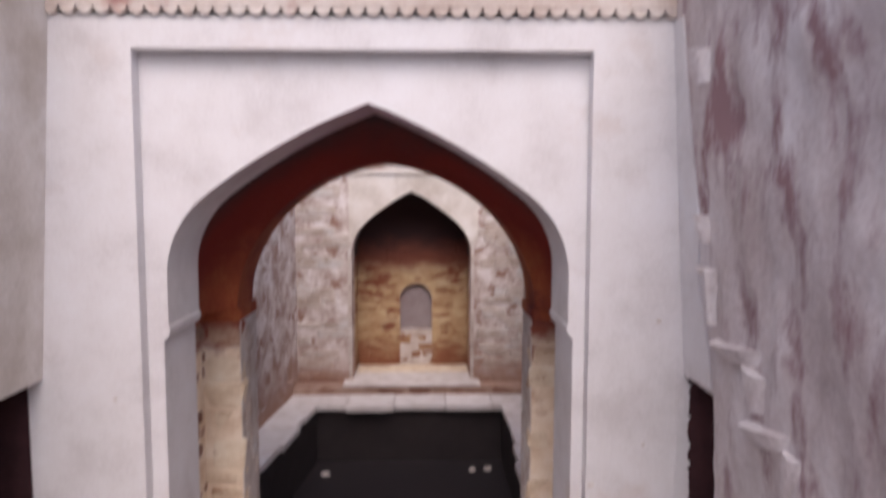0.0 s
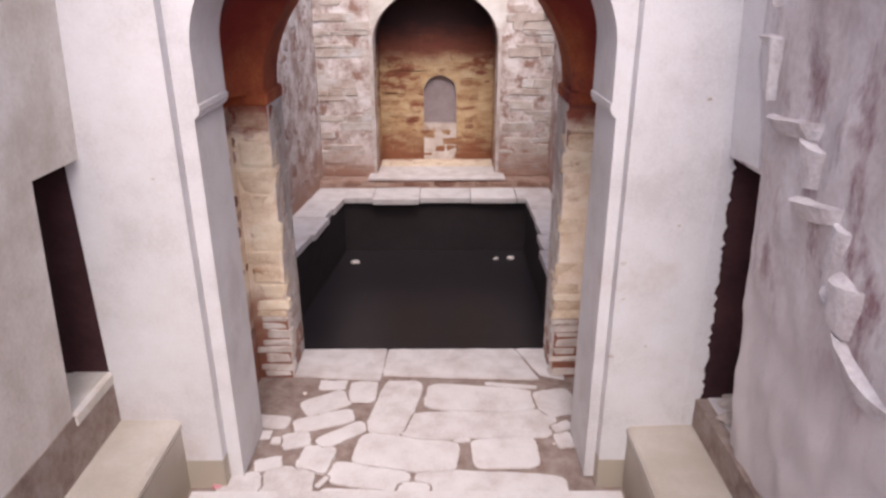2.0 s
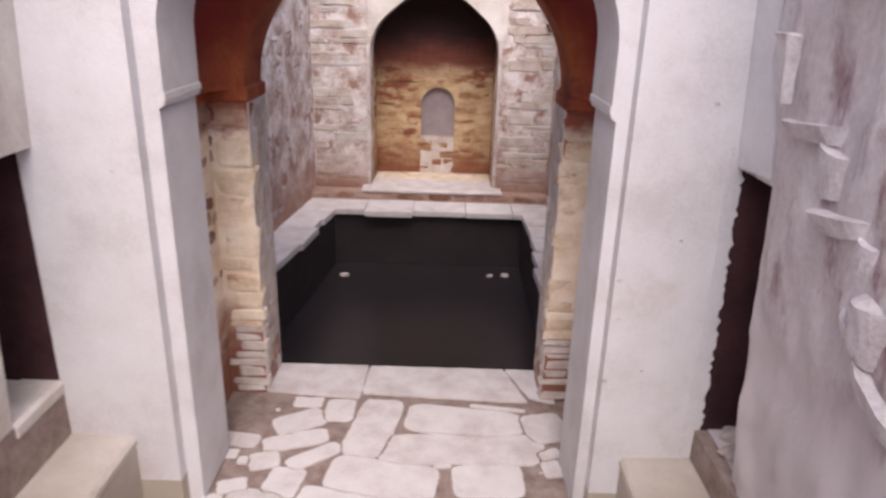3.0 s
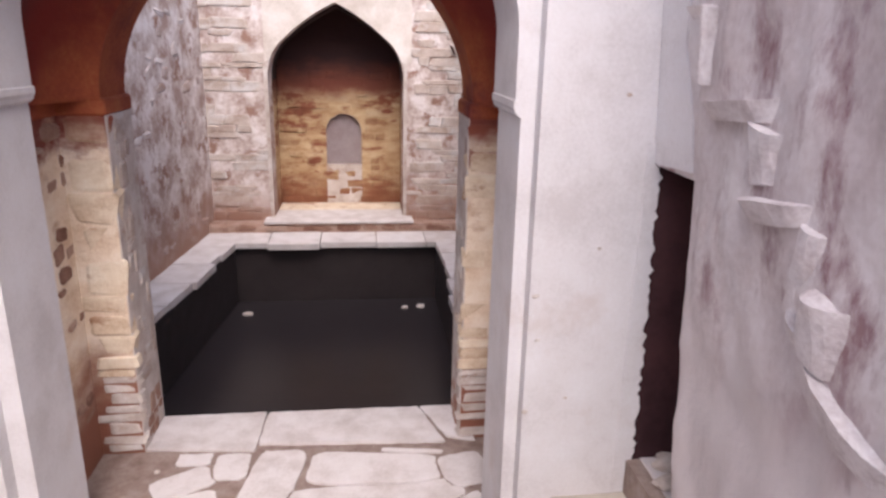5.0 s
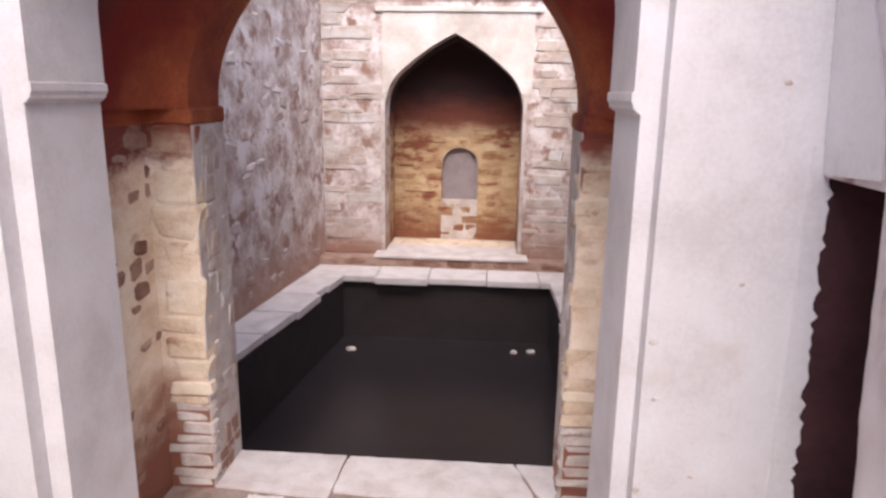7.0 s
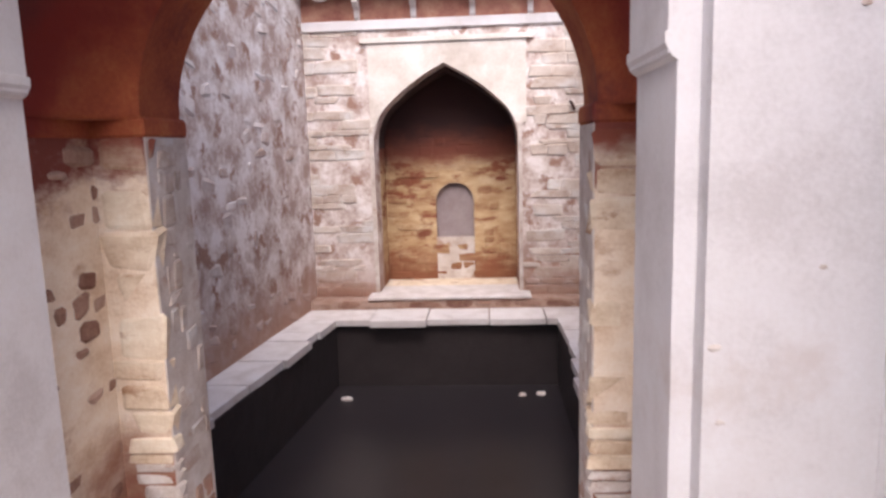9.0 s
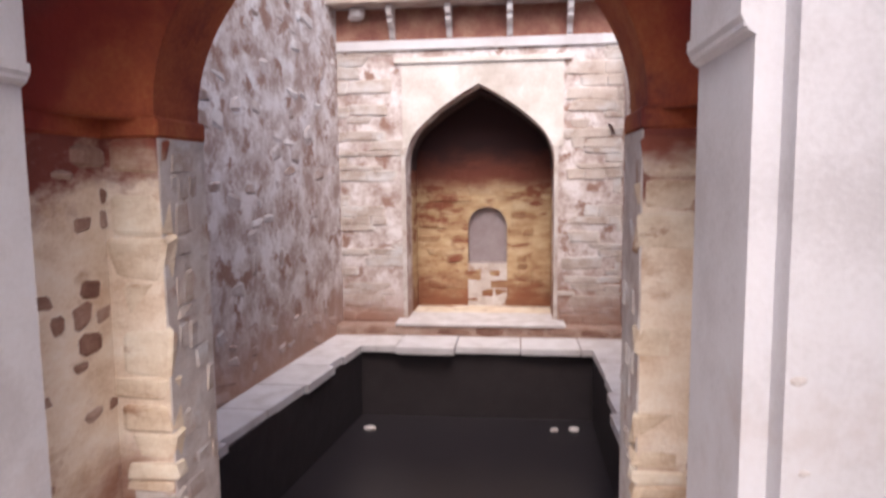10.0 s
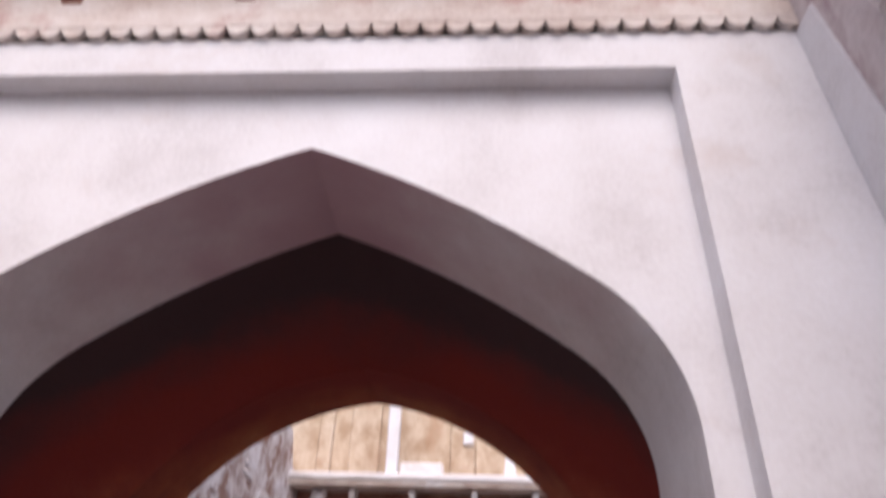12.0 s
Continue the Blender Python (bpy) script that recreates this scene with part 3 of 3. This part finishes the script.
for y, z, w, h, d, lean in ((-1.17, 3.60, 0.62, 0.075, 0.13, -5), (-1.42, 3.42, 0.26, 0.24, 0.085, 4), (-1.57, 3.20, 0.48, 0.08, 0.15, -8), (-1.76, 2.99, 0.2, 0.36, 0.06, 14),
                            (-1.93, 2.79, 0.26, 0.25, 0.12, 10), (-2.08, 2.47, 0.62, 0.12, 0.085, 24), (-1.78, 2.74, 0.2, 0.07, 0.07, 38), (-0.80, 3.9, 0.08, 0.34, 0.07, 8),
                            (-0.70, 4.06, 0.24, 0.05, 0.07, 0), (-0.75, 5.45, 0.22, 0.2, 0.11, 0), (-0.70, 4.42, 0.1, 0.05, 0.09, 0), (-0.72, 4.33, 0.08, 0.1, 0.07, 0)):
    h = h * 1.1 + 0.01
    bm = box(-d - 0.015, 0.12, -w / 2, w / 2, -h / 2, h / 2)
    bmesh.ops.subdivide_edges(bm, edges=bm.edges, cuts=5, use_grid_fill=True)
    soft = min(w, h) * 0.5
    for v in bm.verts:
        # the face slopes back into the plaster towards the foot and the ends wear thin
        ends = 1 - 0.45 * (abs(v.co.y) / (w / 2)) ** 3
        foot = 0.72 + 0.28 * (v.co.z / h + 0.5)
        n = noise.noise_vector(v.co * 6 + Vector((y * 7, z * 5, 0)))
        v.co.x = 0.12 + (v.co.x - 0.12) * ends * foot + 0.012 * n.x
        v.co.y += soft * 0.32 * n.y
        v.co.z += soft * 0.3 * n.z
    ob = tagged(part("projecting_stone", bm, PALE_LILAC), "worn stone jutting from the eroded plaster", "stone", "stones jutting from the stair wall")
    ob.matrix_world = pose(east_x(z) - 0.05, y, z, lean, 0, 0)

# small scraps, chips and ironwork
IRON = surface("rusty_iron", [(0.3, (0.04, 0.02, 0.018)), (0.7, (0.09, 0.045, 0.035))], 20, 60, rough=0.7, bump=0.4)
PINK = surface("pink_wrapper", [(0.3, (0.55, 0.2, 0.24)), (0.7, (0.75, 0.4, 0.42))], 20, 60, rough=0.5, bump=0.2)
SR = random.Random(31)
for x, y, r in ((-1.3, 1.42, 0.05), (-1.62, 0.9, 0.045), (-1.42, 0.55, 0.04), (1.45, 0.5, 0.04), (-1.1, 1.7, 0.035)):
    ob = tagged(part("pebble", lump(SR, r, r * 0.8, r * 0.7), LITTER), "small pale pebble on the earth floor", "pebble", "pebbles on the floor")
    ob.location = (x, y, -0.02 + r * 0.3)
ob = tagged(part("wrapper", lump(SR, 0.11, 0.08, 0.05), PINK), "crumpled pink wrapper on the floor", "litter")
ob.location = (-1.83, -0.12, 0.0)
for x, z, r in ((1.79, 2.27, 0.035), (1.82, 1.95, 0.025), (2.2, 2.6, 0.02), (1.76, 1.4, 0.03), (-1.95, 3.0, 0.02), (2.3, 3.6, 0.025), (2.05, 1.5, 0.018)):
    bm = lump(SR, r * 1.6, 0.012, r)
    ob = part("plaster_chip", bm, PALE_MORTAR, wall_front, "bare chip in the limewash")
    ob.location = (x, -0.131, z)
# near-black lumps on the plaster, standing in for shade in small beam holes
for x, z, r in ((-1.47, 3.95, 0.05), (-1.36, 4.12, 0.04), (-1.3, 4.4, 0.03)):
    ob = part("hole_shade", lump(SR, r * 1.5, 0.02, r * 2), NEAR_BLACK, inner_arch, "near-black lump for the shade in a small hole")
    ob.location = (x - 0.08, 1.80, z)
bm = prism([(2.44, 3.88), (2.5, 3.84), (2.56, 3.70), (2.52, 3.70), (2.48, 3.80)], 9.82, 9.96)
tagged(part("iron_hook", bm, IRON), "rusty iron hook in the end wall", "hook")
# ---- flagstones: broken slabs set in the earth ----
FR = random.Random(5)


def flag(poly, ragged_by, z):
    """A broken slab: its outline with chipped corners and uneven edges."""
    pts = []
    for k in range(len(poly)):
        a, b = poly[k], poly[(k + 1) % len(poly)]
        side = (b - a).normalized()
        out = Vector((side.y, -side.x))
        cut = min(0.015, (b - a).length * 0.15)
        steps = max(2, int((b - a).length / 0.09))
        for i in range(steps + 1):
            p = a + side * (cut + ((b - a).length - 2 * cut) * i / steps) + out * FR.uniform(-ragged_by, ragged_by)
            pts.append((p.x, p.y))
    return part("flagstone", prism(pts, -0.06, z, "z"), SLAB, floor)


LARGE = ((-0.23, 1.18, 1.02, 0.46, -100), (0.72, 1.30, 1.2, 0.50, -7), (0.68, 0.82, 1.65, 0.50, 3), (-0.07, 0.36, 1.02, 0.52, -9), (0.93, 0.37, 0.66, 0.48, 2), (-0.42, 0.0, 0.78, 0.32, -13),
         (0.75, -0.16, 1.4, 0.46, -4), (1.58, 1.24, 0.46, 0.5, 13), (-1.02, 1.23, 0.54, 0.34, 30), (-0.63, 1.46, 0.33, 0.42, 0), (-1.18, -0.1, 0.5, 0.5, 0), (-0.97, 0.26, 0.35, 0.4, -9))
SMALL = ((-1.0, 1.62, 0.33, 0.24, 0), (-0.99, 0.9, 0.64, 0.25, 20), (-0.76, 0.66, 0.56, 0.21, 37), (-1.6, 0.89, 0.48, 0.22, -8), (-1.23, 0.57, 0.3, 0.27, 17), (-1.62, -0.12, 0.42, 0.32, 25),
         (-1.43, 0.2, 0.28, 0.2, 16), (-0.51, -0.27, 0.66, 0.2, -2), (0.03, -0.2, 0.4, 0.28, 0), (1.56, 0.56, 0.2, 0.25, 9), (1.57, 0.79, 0.26, 0.15, 28), (-1.57, 0.66, 0.14, 0.16, 0),
         (-1.43, 0.56, 0.12, 0.12, 0), (-0.85, -0.06, 0.19, 0.07, 58), (0.5, 0.56, 0.2, 0.06, 12), (1.1, 1.58, 0.6, 0.06, -8))
ROWS = [(x, y, l / 2, w / 2, math.cos(radians(q)), math.sin(radians(q))) for x, y, l, w, q in LARGE + SMALL]


def reach(row, p):
    """How far p lies out in a slab's rounded rectangle: 1 on its rim."""
    x, y, a, b, c, q = row
    u, v = p[0] - x, p[1] - y
    return (abs((c * u + q * v) / a) ** 6 + abs((c * v - q * u) / b) ** 6) ** (1 / 6)


def broken_slab(row):
    """A slab grown outwards till it comes near its neighbours, with a chipped rim."""
    x, y, a, b, c, q = row
    pts = []
    near = [o for o in ROWS if o is not row and math.hypot(o[0] - x, o[1] - y) < a + b + o[2] + o[3]]
    for k in range(44):
        w = 2 * math.pi * k / 44
        u, v = a * math.cos(w), b * math.sin(w)
        way = Vector((c * u - q * v, q * u + c * v)).normalized()
        r = 0.02
        while r < 1.2:
            p = (x + way.x * r, y + way.y * r)
            own = reach(row, p)
            if own > 1.06 or p[1] > 1.7 or p[1] < -0.38 or (own > 0.5 and any(reach(o, p) < own for o in near)):
                break
            r += 0.006
        r = max(0.03, r - 0.016 + FR.uniform(-0.007, 0.005))
        pts.append((x + way.x * r, y + way.y * r))
    part("flagstone", prism(pts, -0.06, FR.uniform(-0.008, 0.006), "z"), SLAB, floor)


for row in ROWS:
    broken_slab(row)
for a, b, c, d in ((-1.62, -0.42, -1.60, -0.45), (-0.4, 1.22, -0.43, 1.45), (1.24, 1.75, 1.47, 1.75)):
    flag([Vector(p) for p in ((a, 2.42), (c, 1.80), (d, 1.70), (b, 2.42))], 0.008, FR.uniform(0.0, 0.008))

# ---- masonry: quoins, passage sides, niche, end wall, court wall ----
MR = random.Random(21)
for s, xj in ((-1, -1.51), (1, 1.61)):
    xs = 0.02 + s * 1.93
    part("lining", box(*sorted((xs - s * 0.012, xs + s * 0.02)), 0.724, 1.8, -0.02, 3.24), MORTAR, vault_wall, "tan mortar over rough stone")
    part("lining", box(*sorted((xj - s * 0.01, xj + s * 0.45)), 1.79, 2.44, -0.02, 3.24), PALE_MORTAR, inner_arch, "pale mortar over rough stone")
    part("lining", box(*sorted((xj, xj + s * 0.42)), 1.78, 1.788, -0.02, 3.24), MORTAR, inner_arch, "tan mortar over rough stone")
    z = 0.0
    while z < 3.2:
        h = MR.uniform(0.07, 0.14) if z < 1.0 else MR.uniform(0.1, 0.34)
        w = MR.uniform(0.26, 0.4)
        if MR.random() < (0.95 if z < 1.4 else 0.6):
            stone(inner_arch, FEET if z < 0.75 else TANS, MR, (xj + s * (w / 2 - 0.012), 1.835, z + h / 2), (w, 0.12 + MR.uniform(0, 0.025), h - 0.012))
        z += h
    courses(inner_arch, PALE, MR, 0.5, 0.0, 3.25, lambda u, xj=xj, s=s: (xj + s * 0.05, 1.92 + u), radians(90), width=(0.12, 0.3), proud=0.008, skip=0.45)
    courses(vault_wall, BROWNS, MR, 1.1, 0.0, 3.25, lambda u, xs=xs, s=s: (xs + s * 0.04, 0.74 + u), radians(90), height=(0.09, 0.18), width=(0.14, 0.4), proud=0.008, skip=0.62, tilt=0.1)
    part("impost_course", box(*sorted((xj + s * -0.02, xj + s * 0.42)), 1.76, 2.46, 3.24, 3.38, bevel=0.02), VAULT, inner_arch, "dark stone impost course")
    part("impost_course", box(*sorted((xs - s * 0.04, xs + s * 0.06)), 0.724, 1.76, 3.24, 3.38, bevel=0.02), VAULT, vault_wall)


def clear_of_panel(a, b, z0, z1):
    x0, x1 = a - 2.6, b - 2.6
    return x1 < -1.25 or x0 > 1.64 or (z1 < 3.55 and (x1 < -1.2 or x0 > 1.5))


courses(wall_back, PALE, MR, 5.3, 0.25, 5.25, lambda u: (-2.6 + u, 9.985), 0.0, height=(0.08, 0.26), width=(0.22, 0.8), proud=0.008, keep=clear_of_panel, gap=0.004, skip=0.3, tilt=0.02)
courses(wall_back, BROWNS, MR, 5.3, 0.06, 0.25, lambda u: (-2.6 + u, 9.605), 0.0, height=(0.16, 0.19), width=(0.3, 0.8), proud=0.012)
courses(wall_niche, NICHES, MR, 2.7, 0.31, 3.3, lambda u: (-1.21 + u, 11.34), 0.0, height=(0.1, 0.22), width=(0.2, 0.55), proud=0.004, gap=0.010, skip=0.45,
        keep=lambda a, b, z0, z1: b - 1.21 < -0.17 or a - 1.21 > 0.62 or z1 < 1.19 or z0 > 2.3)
turn = math.atan2(1, 0.107)
courses(wall_left, GREYS, MR, 7.4, 0.06, 6.0, lambda u: (left_x(2.46 + u) - 0.052, 2.46 + u), turn, height=(0.12, 0.34), width=(0.16, 0.6), proud=0.004, skip=0.78, tilt=0.25)
